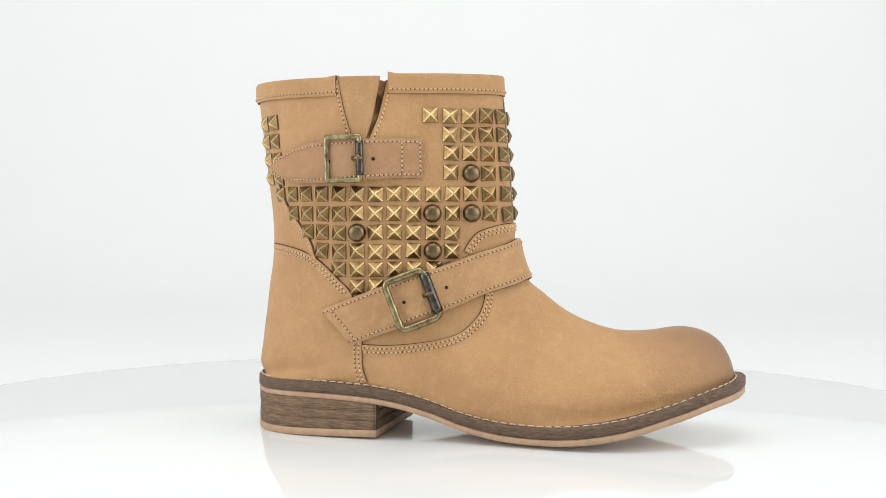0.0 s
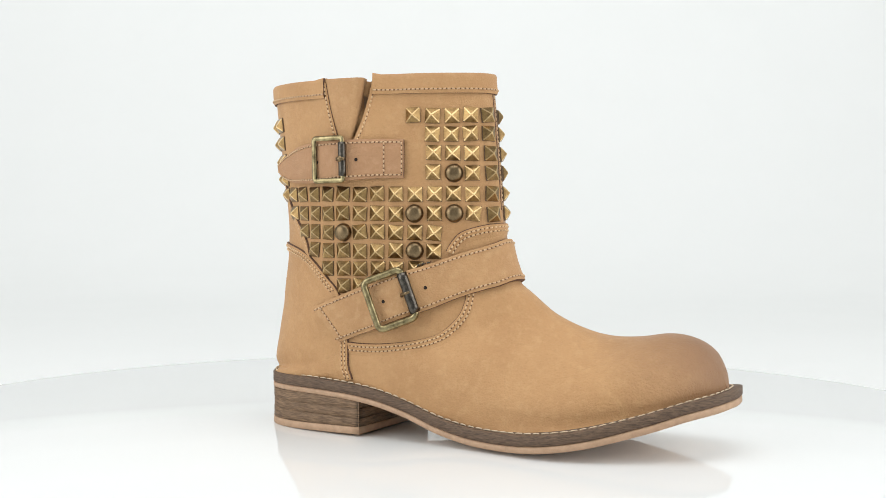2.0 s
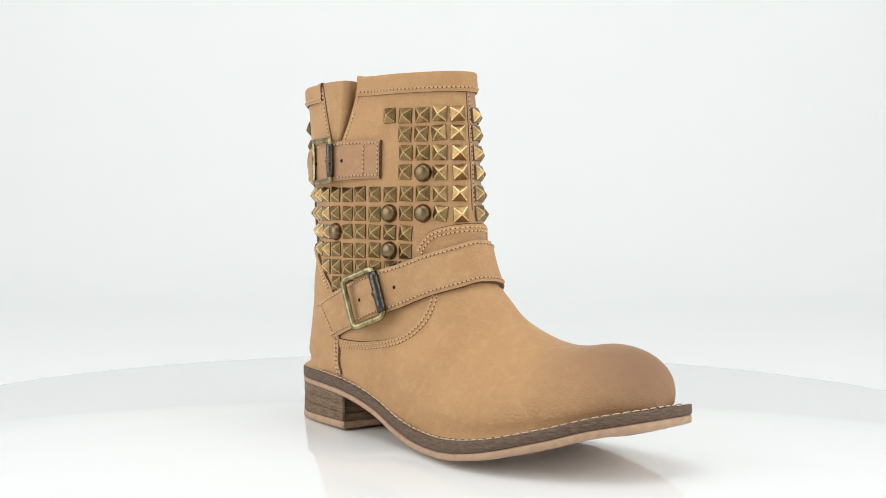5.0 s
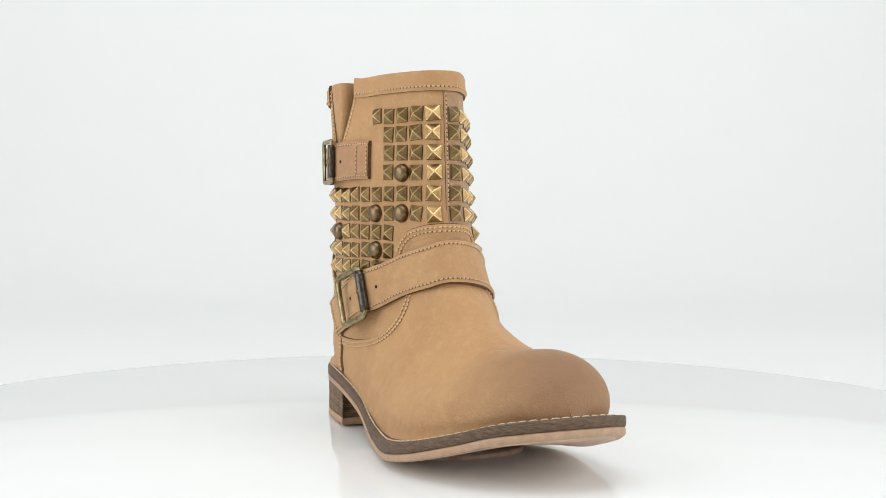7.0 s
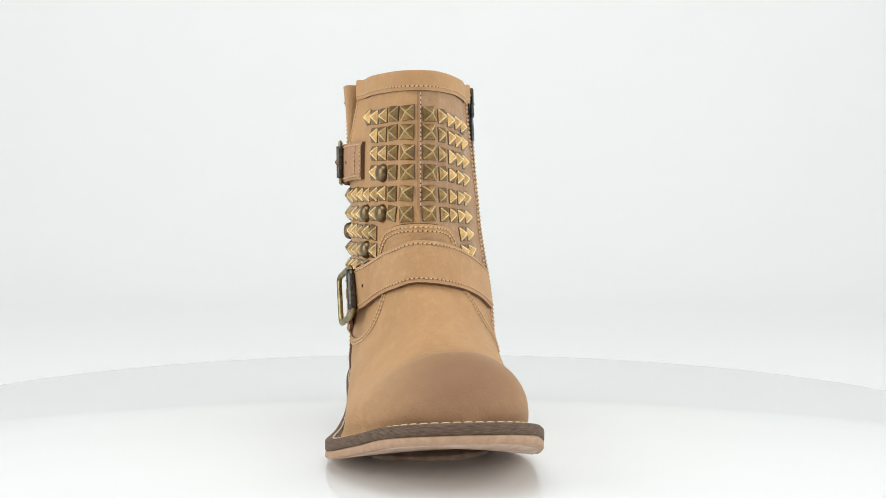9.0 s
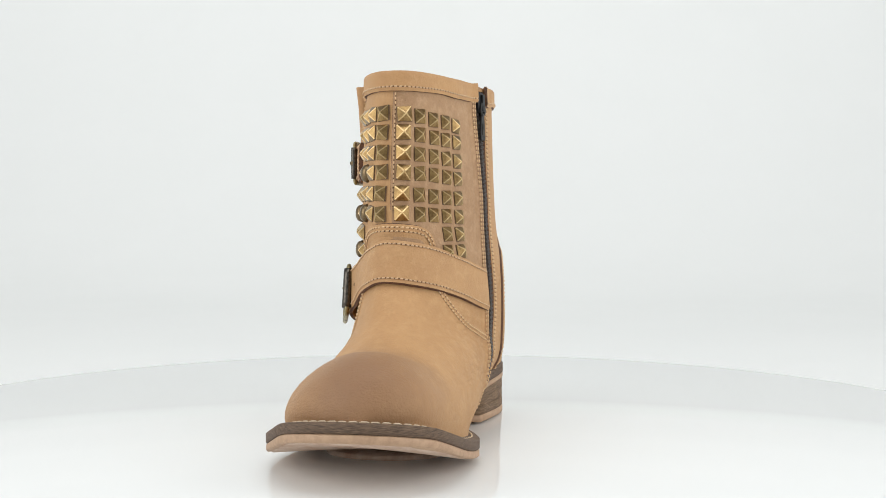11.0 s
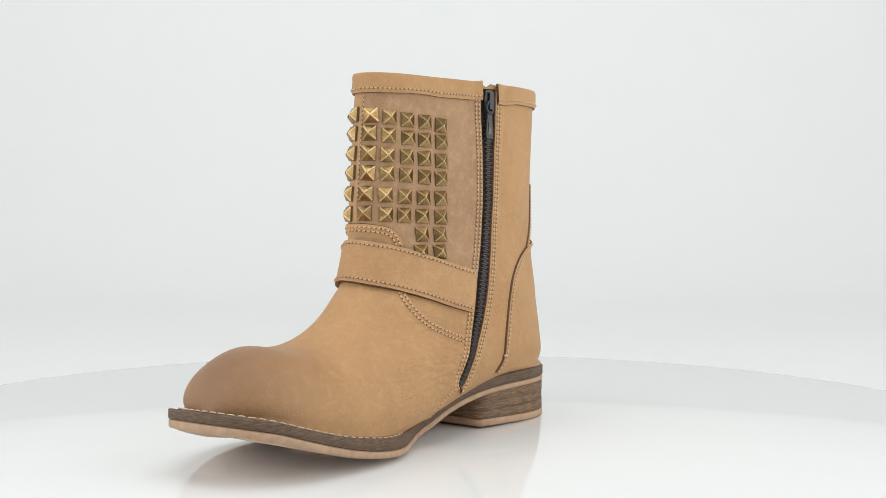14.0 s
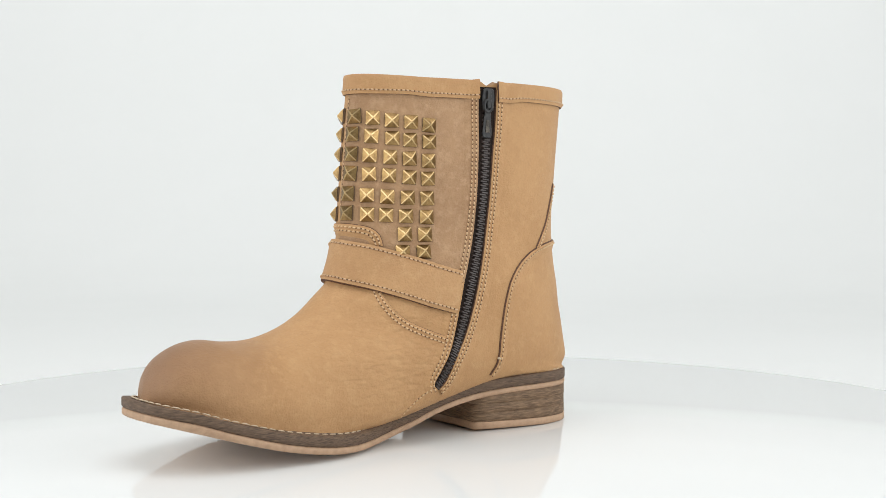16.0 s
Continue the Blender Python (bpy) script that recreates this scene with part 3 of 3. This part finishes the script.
def build_studs(parent):
    """Pyramid and dome studs in rows round the shaft, each with a folded rim."""
    def pyramid(seed):
        rng = random.Random(seed)
        e = lambda k: rng.uniform(-k, k)
        bm = bmesh.new()
        h = 4.05
        corners = [(x * h + e(0.15), y * h + e(0.15)) for x, y in ((-1, -1), (1, -1), (1, 1), (-1, 1))]
        tip = (e(0.45), e(0.45), 3.5 + e(0.25))
        up = lambda x, y, z: bm.verts.new(Vector((x, y, z)) * MM)
        skirt = [up(x * 1.09, y * 1.09, -0.5) for x, y in corners]
        hem = [up(x * 1.09, y * 1.09, 0.16) for x, y in corners]
        foot = [up(x * 1.01, y * 1.01, 0.22) for x, y in corners]
        brim = [up(x, y, 0.75) for x, y in corners]
        for low, high in ((skirt, hem), (hem, foot), (foot, brim)):
            grid_faces(bm, [low, high], close_u=True)
        # every ridge is a narrow band from a corner to the blunt tip; the faces between sink a little
        k = 0.42
        ridge = []
        for i, (x, y) in enumerate(corners):
            w = Vector((-y, x, 0)).normalized() * k
            rim = Vector((x, y, 0.78))
            top = Vector(tip) + Vector((x, y, 0)).normalized() * 0.42
            mid = rim.lerp(top, 0.5) + Vector((0, 0, 0.10))
            ridge.append([[up(*(p + w * sgn - Vector((0, 0, drop)))) for p in (rim, mid, top)]
                          for sgn, drop in ((-1, 0.16), (0, -0.06), (1, 0.16))])
        for i in range(4):
            for m0, m1 in ((0, 1), (1, 2)):
                for q in range(2):
                    f = bm.faces.new((ridge[i][m0][q], ridge[i][m1][q], ridge[i][m1][q + 1], ridge[i][m0][q + 1]))
                    f.material_index = 2
            one, two = ridge[i][2], ridge[(i + 1) % 4][0]
            sink = (one[1].co + two[1].co) / 2 - Vector((0, 0, (0.10 + e(0.08)) * MM))
            c = bm.verts.new(sink)
            bm.faces.new((one[0], two[0], c))
            bm.faces.new((one[0], c, one[1])), bm.faces.new((two[0], two[1], c))
            bm.faces.new((one[1], c, one[2])), bm.faces.new((c, two[1], two[2])), bm.faces.new((one[2], c, two[2]))
            bm.faces.new((brim[i], brim[(i + 1) % 4], two[0], one[0]))
            bm.faces.new((brim[i], one[0], ridge[i][1][0])), bm.faces.new((brim[i], ridge[i][1][0], ridge[i][0][0]))
        bm.faces.new([ridge[i][j][2] for i in range(4) for j in range(3)]).material_index = 2
        bmesh.ops.recalc_face_normals(bm, faces=bm.faces[:])
        me = bpy.data.meshes.new("stud")
        bm.to_mesh(me)
        bm.free()
        for mat in (BRASS, RIM_SHADE, WORN_BRASS):
            me.materials.append(mat)
        # the skirt's dark brown outlines the stud like its contact shadow
        for f in me.polygons:
            if f.center.z < 0.5 * MM:
                f.material_index = 1
        return me

    def dome():
        bm = bmesh.new()
        prof = [(5.4, -0.4), (5.5, 0.5), (5.1, 1.6)] + [(5.1 * math.cos(x), 1.6 + 3.0 * math.sin(x)) for x in (0.3, 0.6, 0.9, 1.2)]
        rows = [[bm.verts.new(Vector((r * math.cos(x), r * math.sin(x), z)) * MM) for x in np.linspace(0, 2 * math.pi, 20, endpoint=False)] for r, z in prof]
        grid_faces(bm, rows, close_u=True)
        bm.faces.new(rows[-1])
        bmesh.ops.recalc_face_normals(bm, faces=bm.faces[:])
        me = bpy.data.meshes.new("dome_stud")
        bm.to_mesh(me)
        bm.free()
        me.materials.append(DARK_BRASS)
        for f in me.polygons:
            f.use_smooth = True
        return me

    kinds, round_one = [pyramid(i) for i in range(6)], dome()
    heights = [188.4, 177.4, 166.2, 154.8, 142.4, 130.9, 119.9, 108.9, 98.3, 88.2]
    outer = [(0, 4), (0, 3), (0, 3), (0, 3), (0, 13), (0, 12), (3, 11), (3, 10), (4, 9), (7, 8)]
    domes = {(3, 2), (5, 4), (5, 2), (6, 8), (7, 4)}
    places = []
    for r, (i0, i1) in enumerate(outer):
        for i in list(range(i0, i1 + 1)) + ([13, 14] if r < 4 else []):
            places.append((r, i, turn_at(-6.6 - 11.35 * i - (1.3 * math.sin(math.pi * i / 9) if i < 9 else 0), 131), heights[r] - (2.5 if i > 12 else 0) * (r < 4)))
    for r in range(8):
        for i in range(5):
            if r < 6 or i > 2:
                places.append((r, -1 - i, turn_at(7.0 + 11.8 * i, 131), heights[r] - (1.2 - 0.13 * r) * i + (0.5 if r > 5 else 0)))
    rng = random.Random(5)
    for r, i, turn, z in places:
        p, n = smooth_on(turn + rng.uniform(-0.35, 0.35), z + rng.uniform(-0.35, 0.35), 0.1)
        is_dome = (r, i) in domes
        ob = new("dome_stud" if is_dome else "stud", round_one if is_dome else rng.choice(kinds))
        x = Vector((0, 0, 1)).cross(n).normalized()
        y = n.cross(x)
        m = Matrix((x, y, n)).transposed().to_4x4()
        m.translation = p * MM
        ob.parent = parent
        small = 0.96 if i < -1 else 1.0
        m = m @ Matrix.Diagonal((small, small, small, 1))
        ob.matrix_basis = m @ Matrix.Rotation(rng.gauss(0, 0.05) + (0 if is_dome else rng.choice((0, 1, 2, 3)) * math.pi / 2), 4, "Z")


def build_straps(boot):
    # upper strap with the pointed end, outside only
    top = [(-160, 161), (-156, 163.5), (-148, 167.5), (-137, 171.2), (-119, 173.6), (-100, 174.2), (-80, 174.4), (-63, 174.4), (-48.8, 174.4)]
    low = [(-160, 158), (-157.5, 154.5), (-148, 150.4), (-137, 149.4), (-119, 149.2), (-100, 150.3), (-80, 151.2), (-63, 151.7), (-49.1, 151.6)]
    bump_a = lambda u: 0.4 + 2.4 * max(0, 1 - u / 0.3) + 2.6 * math.exp(-((u - 0.58) / 0.2) ** 2)
    strap, rows = strap_piece(top, low, boot, "strap", 2.2, bump_a, "short pointed strap of rosy tan leather", mat=DARK_STRAP, ends=(78, 88))
    c, n = smooth_on(-105.8, 163, 5.6)
    al = (smooth_on(-92, 163.2)[0] - smooth_on(-121, 162.8)[0]).normalized()
    n = (n - al * n.dot(al)).normalized()
    build_buckle(strap, c, al, n, 10.2, 12.6, 1.3, 1.5)
    for u in (0.52, 0.725):
        r = rows[int(u * 89)]
        hole(strap, r[4] / MM, smooth_on(-115.8 if u < 0.6 else -84.3, 163)[1])
    # lower strap across the instep, from the zip to the outside
    top = [(56, 96.3), (40, 100.5), (21.4, 107), (5, 113.5), (-6, 115.8), (-13, 112.5), (-20, 108.9), (-35.4, 101.2), (-52, 96), (-72, 90.3), (-97, 83.2), (-125, 74)]
    low = [(51, 71.8), (37, 76), (25, 81), (8, 88), (-5.5, 91), (-13, 88), (-21.7, 83.5), (-36, 75), (-50, 69.5), (-68, 63.3), (-83, 59.3), (-101.5, 54)]
    bump_b = lambda u: 0.4 + 0.8 * math.exp(-((u - 0.38) / 0.2) ** 2) + 4.6 * math.exp(-((u - 0.743) / 0.10) ** 2)
    strap, rows = strap_piece(top, low, boot, "strap", 2.4, bump_b, "long instep strap of tan leather", n=150, ends=(146,))
    c, n = smooth_on(-56.2, 80.6, 8.9)
    al = ((smooth_on(-40, 87)[0] - smooth_on(-72, 76)[0]).normalized() - n * 0.08).normalized()
    n = (n - al * n.dot(al)).normalized()
    build_buckle(strap, c, al, n, 11.8, 14.8, 3.4, 2.0)
    for u, turn, z in ((0.78, -63.5, 77.7), (0.647, -37.4, 87.2)):
        r = rows[int(u * 149)]
        hole(strap, r[4] / MM, smooth_on(turn, z)[1])


def build_cuffs(boot):
    for a, b, lo in ((-73.5, 80, 201.3), (101.5, 248.2, 199.6)):
        low = [(t, lo - 1.2 * (t > 20) * (t < 120)) for t in np.linspace(a, b, 13)]
        ear, rim = ((0.8, 0.5), 212.9) if a < 0 else ((0.5, 1.0), 212.2)
        top = [(t, rim - (1.3 * ease(t / 30) if a < 0 else 1.6) + ear[0] * ease((a + 9 - t) / 9) + ear[1] * ease((t - b + 9) / 9)) for t in np.linspace(a, b, 37)]
        ends = (1.7, 0.13, 1.5, 0.07) if a < 0 else (1.5, 0.07, 0.8, 0.12)
        rise = lambda u, e=ends: e[0] * max(0, 1 - u / e[1]) + e[2] * max(0, 1 - (1 - u) / e[3])
        ob, _, _ = strip(top, low, boot, "cuff", LEATHER, 2.0, rise, 110, 6, "folded top band of tan leather")
        co = STRIP_ROWS(ob, 110, 6)
        pts = [(r[5] * 0.55 + r[4] * 0.45) / MM for r in co]
        stitches(free_path(pts, [(r[6] - r[0]) for r in co]), ob, free=True, lift=0.1, mat=STRAP_THREAD)


def build_seams(boot):
    # gusset outside: two thick edges round a V
    notch_back = [(-110.8, 209), (-108.7, 198), (-106, 188), (-102, 177), (-100, 172)]
    notch_front = [(-74.3, 209), (-77.3, 199.6), (-81.9, 186.5), (-87.9, 174.9), (-89, 172)]
    lap(notch_back, -1, boot, 16, 1.6, seam_shade=0.4)
    lap(notch_front, 1, boot, 18, 2.4)
    stitches(line(notch_back, 1.5), boot, 1.5, -1, 1.55)
    stitches(line(notch_front, 1.5), boot, 2.2, 1, 2.2)
    # folded gusset leather
    bm = bmesh.new()
    rows = []
    for k in np.linspace(0, 1, 14):
        z = 210.8 - k * 41.6
        left = np.interp(z, [168, 177, 188, 198, 211.8], [-98.5, -102, -106, -108.7, -111.3])
        right = np.interp(z, [168, 175, 186.5, 199.6, 211.8], [-91, -87.9, -81.9, -77.3, -73.4])
        rows.append([bm.verts.new(on(left + (right - left) * u, z, h * (1 - 0.75 * k))[0] * MM)
                     for u, h in ((-0.1, 0.2), (0.15, 2.6), (0.42, 5.2), (0.66, 7.0), (0.77, 6.6), (0.82, 3.0), (0.84, -5.0))])
    grid_faces(bm, rows)
    part("gusset", bm, STRAP, boot, "folded leather gusset")
    # stud panel edge and heel counter outside
    panel = [(-163, 160), (-160.5, 153.6), (-153.9, 137.1), (-143, 123.5), (-134.6, 113.5), (-128.4, 102.8), (-116, 94.5), (-103, 84.5), (-97, 70), (-94.6, 56)]
    lap(panel, -1, boot, 7, 1.6)
    counter = [(-170, 112.4), (-155, 111), (-141.1, 108.3), (-129, 103.8), (-117, 96), (-104, 85.5)]
    lap(counter, -1, boot, 7, 1.7)
    p = line(counter, 1.5)
    stitches(p, boot, 1.8, -1, 1.5), stitches(p, boot, 4.0, -1, 0.95)
    stitches(line(panel[1:6], 1.5), boot, 1.7, -1, 0.85)
    # upright seam between heel counter and vamp
    upright = [(-94.5, 56), (-94.4, 50), (-93.7, 40.8), (-90.2, 32.5)]
    lap(upright, -1, boot, 7, 1.6)
    p = line(upright, 1.5)
    stitches(p, boot, 1.8, -1, 1.4), stitches(p, boot, 4.4, -1, 0.8)
    # vamp: its upper edge outside, and the tongue in front
    vamp = [(-21.5, 90), (-22, 84), (-23.1, 78.8), (-26.4, 70), (-33.3, 61.1), (-42.8, 56.9), (-55, 54.8), (-68.5, 53.7), (-82, 53.6), (-94.4, 54)]
    lap(vamp, 1, boot, 8, 1.3)
    p = line(vamp, 1.5)
    stitches(p, boot, 1.8, 1, 1.18), stitches(p, boot, 4.2, 1, 0.82)
    tongue = [(-27.5, 109), (-24.8, 115.5), (-21.3, 120.4), (-14, 124), (-6.9, 125), (0.5, 124.6), (6.8, 122.6), (10.6, 118), (12.4, 112)]
    lap(tongue, -1, boot, 8, 1.4)
    p = line(tongue, 1.5)
    stitches(p, boot, 1.7, -1, 1.25), stitches(p, boot, 4.0, -1, 0.92)
    inside = [(14, 90), (18.2, 81.1), (26.3, 69.7), (36.4, 62.9), (47, 58.1)]
    lap(inside, -1, boot, 8, 1.3)
    p = line(inside, 1.5)
    stitches(p, boot, 1.8, -1, 1.18), stitches(p, boot, 4.2, -1, 0.82)
    # seam in front
    front = [(-5.8, 201), (-5.8, 180), (-5.8, 150), (-5.8, 133)]
    lap(front, 1, boot, 4.5, 0.5, mat=PANEL, seam_shade=0.3)
    stitches(line(front, 1.5), boot, 1.4, 1, 0.45, r=0.3)
    # heel counter inside, and the back seam
    counter = [(166, 113.6), (155.4, 113), (143, 111.8), (130.8, 109.1), (119, 104.5), (107.7, 97.5), (99, 89), (93.7, 79.1), (90, 68), (87.6, 55.5), (85.8, 42), (81.5, 34)]
    lap(counter, 1, boot, 7, 1.5)
    stitches(line(counter, 1.5), boot, 1.8, 1, 1.4)
    diag = [(158, 150), (154.3, 140.9), (146.3, 126.5), (138, 117), (130.8, 109.6)]
    lap(diag, 1, boot, 6, 1.2)
    stitches(line(diag, 1.5), boot, 1.8, 1, 1.15)


ZIP_FRONT = [(80.0, 206.5), (78.8, 190), (76.8, 171.1), (72.6, 147), (67.6, 123.5), (62, 105), (57, 90.1), (52, 70), (47.4, 51.1), (43, 41), (39.5, 33), (40.5, 29.5)]
ZIP_BACK = [(100.8, 206), (97.6, 185.1), (92.6, 166), (87.6, 147.3), (80.7, 124), (73.9, 103.2), (67.6, 86), (61.6, 70), (56.3, 57.5), (51.3, 47.5), (45, 34), (41.5, 29.5)]


def build_zip(boot):
    lap(ZIP_FRONT[:7], -1, boot, 10, 1.7, mat=PANEL)
    lap(ZIP_FRONT[6:], -1, boot, 10, 1.7)
    lap(ZIP_BACK, 1, boot, 10, 1.7)
    for z, s in ((ZIP_FRONT, -1), (ZIP_BACK, 1)):
        p = line(z, 1.5)
        stitches(p, boot, 1.7, s, 1.62), stitches(p, boot, 4.1, s, 1.27)
    tail = [(40, 29.6), (35, 25.5), (30.1, 19.0), (27, 14.5)]
    p = line(tail, 1.5)
    lap(tail, -1, boot, 6, 0.7)
    stitches(p, boot, 1.4, -1, 0.6)
    z = new("zip")
    z.parent = boot
    tagged(z, "dark brown closed zip")
    f, b = spline(ZIP_FRONT, 90), spline(ZIP_BACK, 90)
    f[0, 1], b[0, 1] = 207.6, 207.6
    strip([tuple(q) for q in f[::3]], [tuple(q) for q in b[::3]], z, "tape", TAPE, 0.5, lambda u: 0.0, 100, 4)
    mid = 0.47 * spline(ZIP_FRONT[:-1], 30) + 0.53 * spline(ZIP_BACK, 30)
    path = [q for q in line([tuple(q) for q in mid], 1.35, 240) if q[0].z < 196]
    bm = bmesh.new()
    for i, (p, n, t) in enumerate(path):
        w = n.cross(t).normalized() * (1 if i % 2 else -1)
        c = p + n * 0.9 + w * 0.6
        v = []
        for u, a, h in ((-2.5, -0.8, -0.7), (2.5, -0.8, -0.7), (2.5, 0.8, -0.7), (-2.5, 0.8, -0.7),
                        (-1.9, -0.4, 0.7), (1.9, -0.4, 0.7), (1.9, 0.4, 0.7), (-1.9, 0.4, 0.7)):
            v.append(bm.verts.new((c + w * u + t * a + n * h) * MM))
        for q in ((4, 5, 6, 7), (0, 1, 5, 4), (1, 2, 6, 5), (2, 3, 7, 6), (3, 0, 4, 7)):
            bm.faces.new([v[k] for k in q])
    tagged(part("zip_teeth", bm, ZIP, z, smooth=False), kind="stuff")
    # slider and pull
    p, n = smooth_on(90.6, 199, 1.0)
    t = (smooth_on(89.6, 190)[0] - smooth_on(91.4, 205)[0]).normalized()
    w = n.cross(t).normalized()

    def block(name, outline, low, high, mat, parent, at, hole_at=None):
        bm = bmesh.new()
        rows = []
        for h, k in ((low, 0.92), (low + 0.3, 1.0), (high - 0.4, 1.0), (high, 0.86)):
            rows.append([bm.verts.new((at + w * x * k + t * (y if abs(y) < 1e-6 else y) + n * h) * MM) for x, y in outline])
        grid_faces(bm, rows, close_u=True)
        bm.faces.new(rows[0]), bm.faces.new(rows[-1])
        return part(name, bm, mat, parent, smooth=False)

    slider = block("slider", [(-3.6, -6.5), (-2.2, -7.6), (2.2, -7.6), (3.6, -6.5), (4.2, -2), (3.4, 5.5), (-3.4, 5.5), (-4.2, -2)], -1.2, 1.6, BLACK, z, p)
    block("bridge", [(-1.3, -6), (1.3, -6), (1.3, 4.5), (-1.3, 4.5)], 1.4, 3.2, BLACK, slider, p)
    bm = bmesh.new()
    c = p + n * 2.5 - w * 0.6
    ring = [c + w * 2.4 * math.cos(x) + t * (3.4 + 3.6 * math.sin(x)) for x in np.linspace(0, 2 * math.pi, 20, endpoint=False)]
    tube(bm, ring, n, 0.9, 0.8, True, 8)
    part("ring", bm, BLACK, slider)
    block("pull", [(-1.7, 5.5), (1.7, 5.5), (2.2, 10), (3.1, 20), (2.5, 22.5), (-2.5, 22.5), (-3.1, 20), (-2.2, 10)], 1.3, 2.6, BLACK, slider, p - w * 0.6)
    block("pull_plate", [(-1.0, 12), (1.0, 12), (1.5, 19.5), (-1.5, 19.5)], 2.5, 2.9, GUNMETAL, slider, p - w * 0.6)


def build_welt_thread(boot):
    """Cream thread along the top of the welt, round the whole sole."""
    mid = inset(PLAN, np.interp(PLAN[:, 0], [-107, -92, -60, -20, 40, 60, 110, 200], [1.5, 1.9, 1.8, 1.6, 2.0, 3.2, 4.7, 5.4]))
    pts = [Vector((x, y, welt_z(x) + 0.1)) for x, y in mid]
    pts.append(pts[0])
    path = [(p, Vector((0, 0, 1)), (pts[min(i + 1, len(pts) - 1)] - pts[max(i - 1, 0)]).normalized()) for i, p in enumerate(pts)]
    stitches(path, boot, free=True, lift=0.3, long=4.6, gap=0.7, r=0.5, mat=PALE_THREAD, name="welt_stitching")


build_cuffs(boot)
build_seams(boot)
build_zip(boot)
build_straps(boot)
build_studs(boot)
build_welt_thread(boot)


def build_loose_thread(boot):
    """Dark thread ends that show above the instep strap, beside the buckle."""
    rows = line([(-42, 100.2), (-38, 101.4), (-34, 102.8)], 1.2)
    stitches(rows, boot, 0.0, 1, 2.6, 2.4, 0.7, 0.5, GUNMETAL, name="loose_thread")
    bm = bmesh.new()
    p, n = smooth_on(85.6, 44.5, 1.4)
    tube(bm, [p + Vector((-1.2, 0, -0.5)), p + Vector((0, 0, 0)) + n * 0.5, p + Vector((1.2, 0, -0.2))], n, 0.6, 0.55, sides=6)
    part("thread_knot", bm, PALE_THREAD, boot, "cream thread knot")


build_loose_thread(boot)

# the fold beside the gusset, tucked in once all seams lie on the leather
for v in upper.data.vertices:
    x, y, z = v.co / MM
    if z > 166 and y < 0:
        v.co.y += tuck(x, y, z) * MM


def motions():
    spin = [(t * 0.5, -8.1585 * t * 0.5) for t in range(33)]
    walk(boot, [(t, pose(0, 0, 0, 0, 0, a - 10.0)) for t, a in spin])
    walk(turntable, [(t, pose(0, 0, 0, 0, 0, a)) for t, a in spin])


motions()
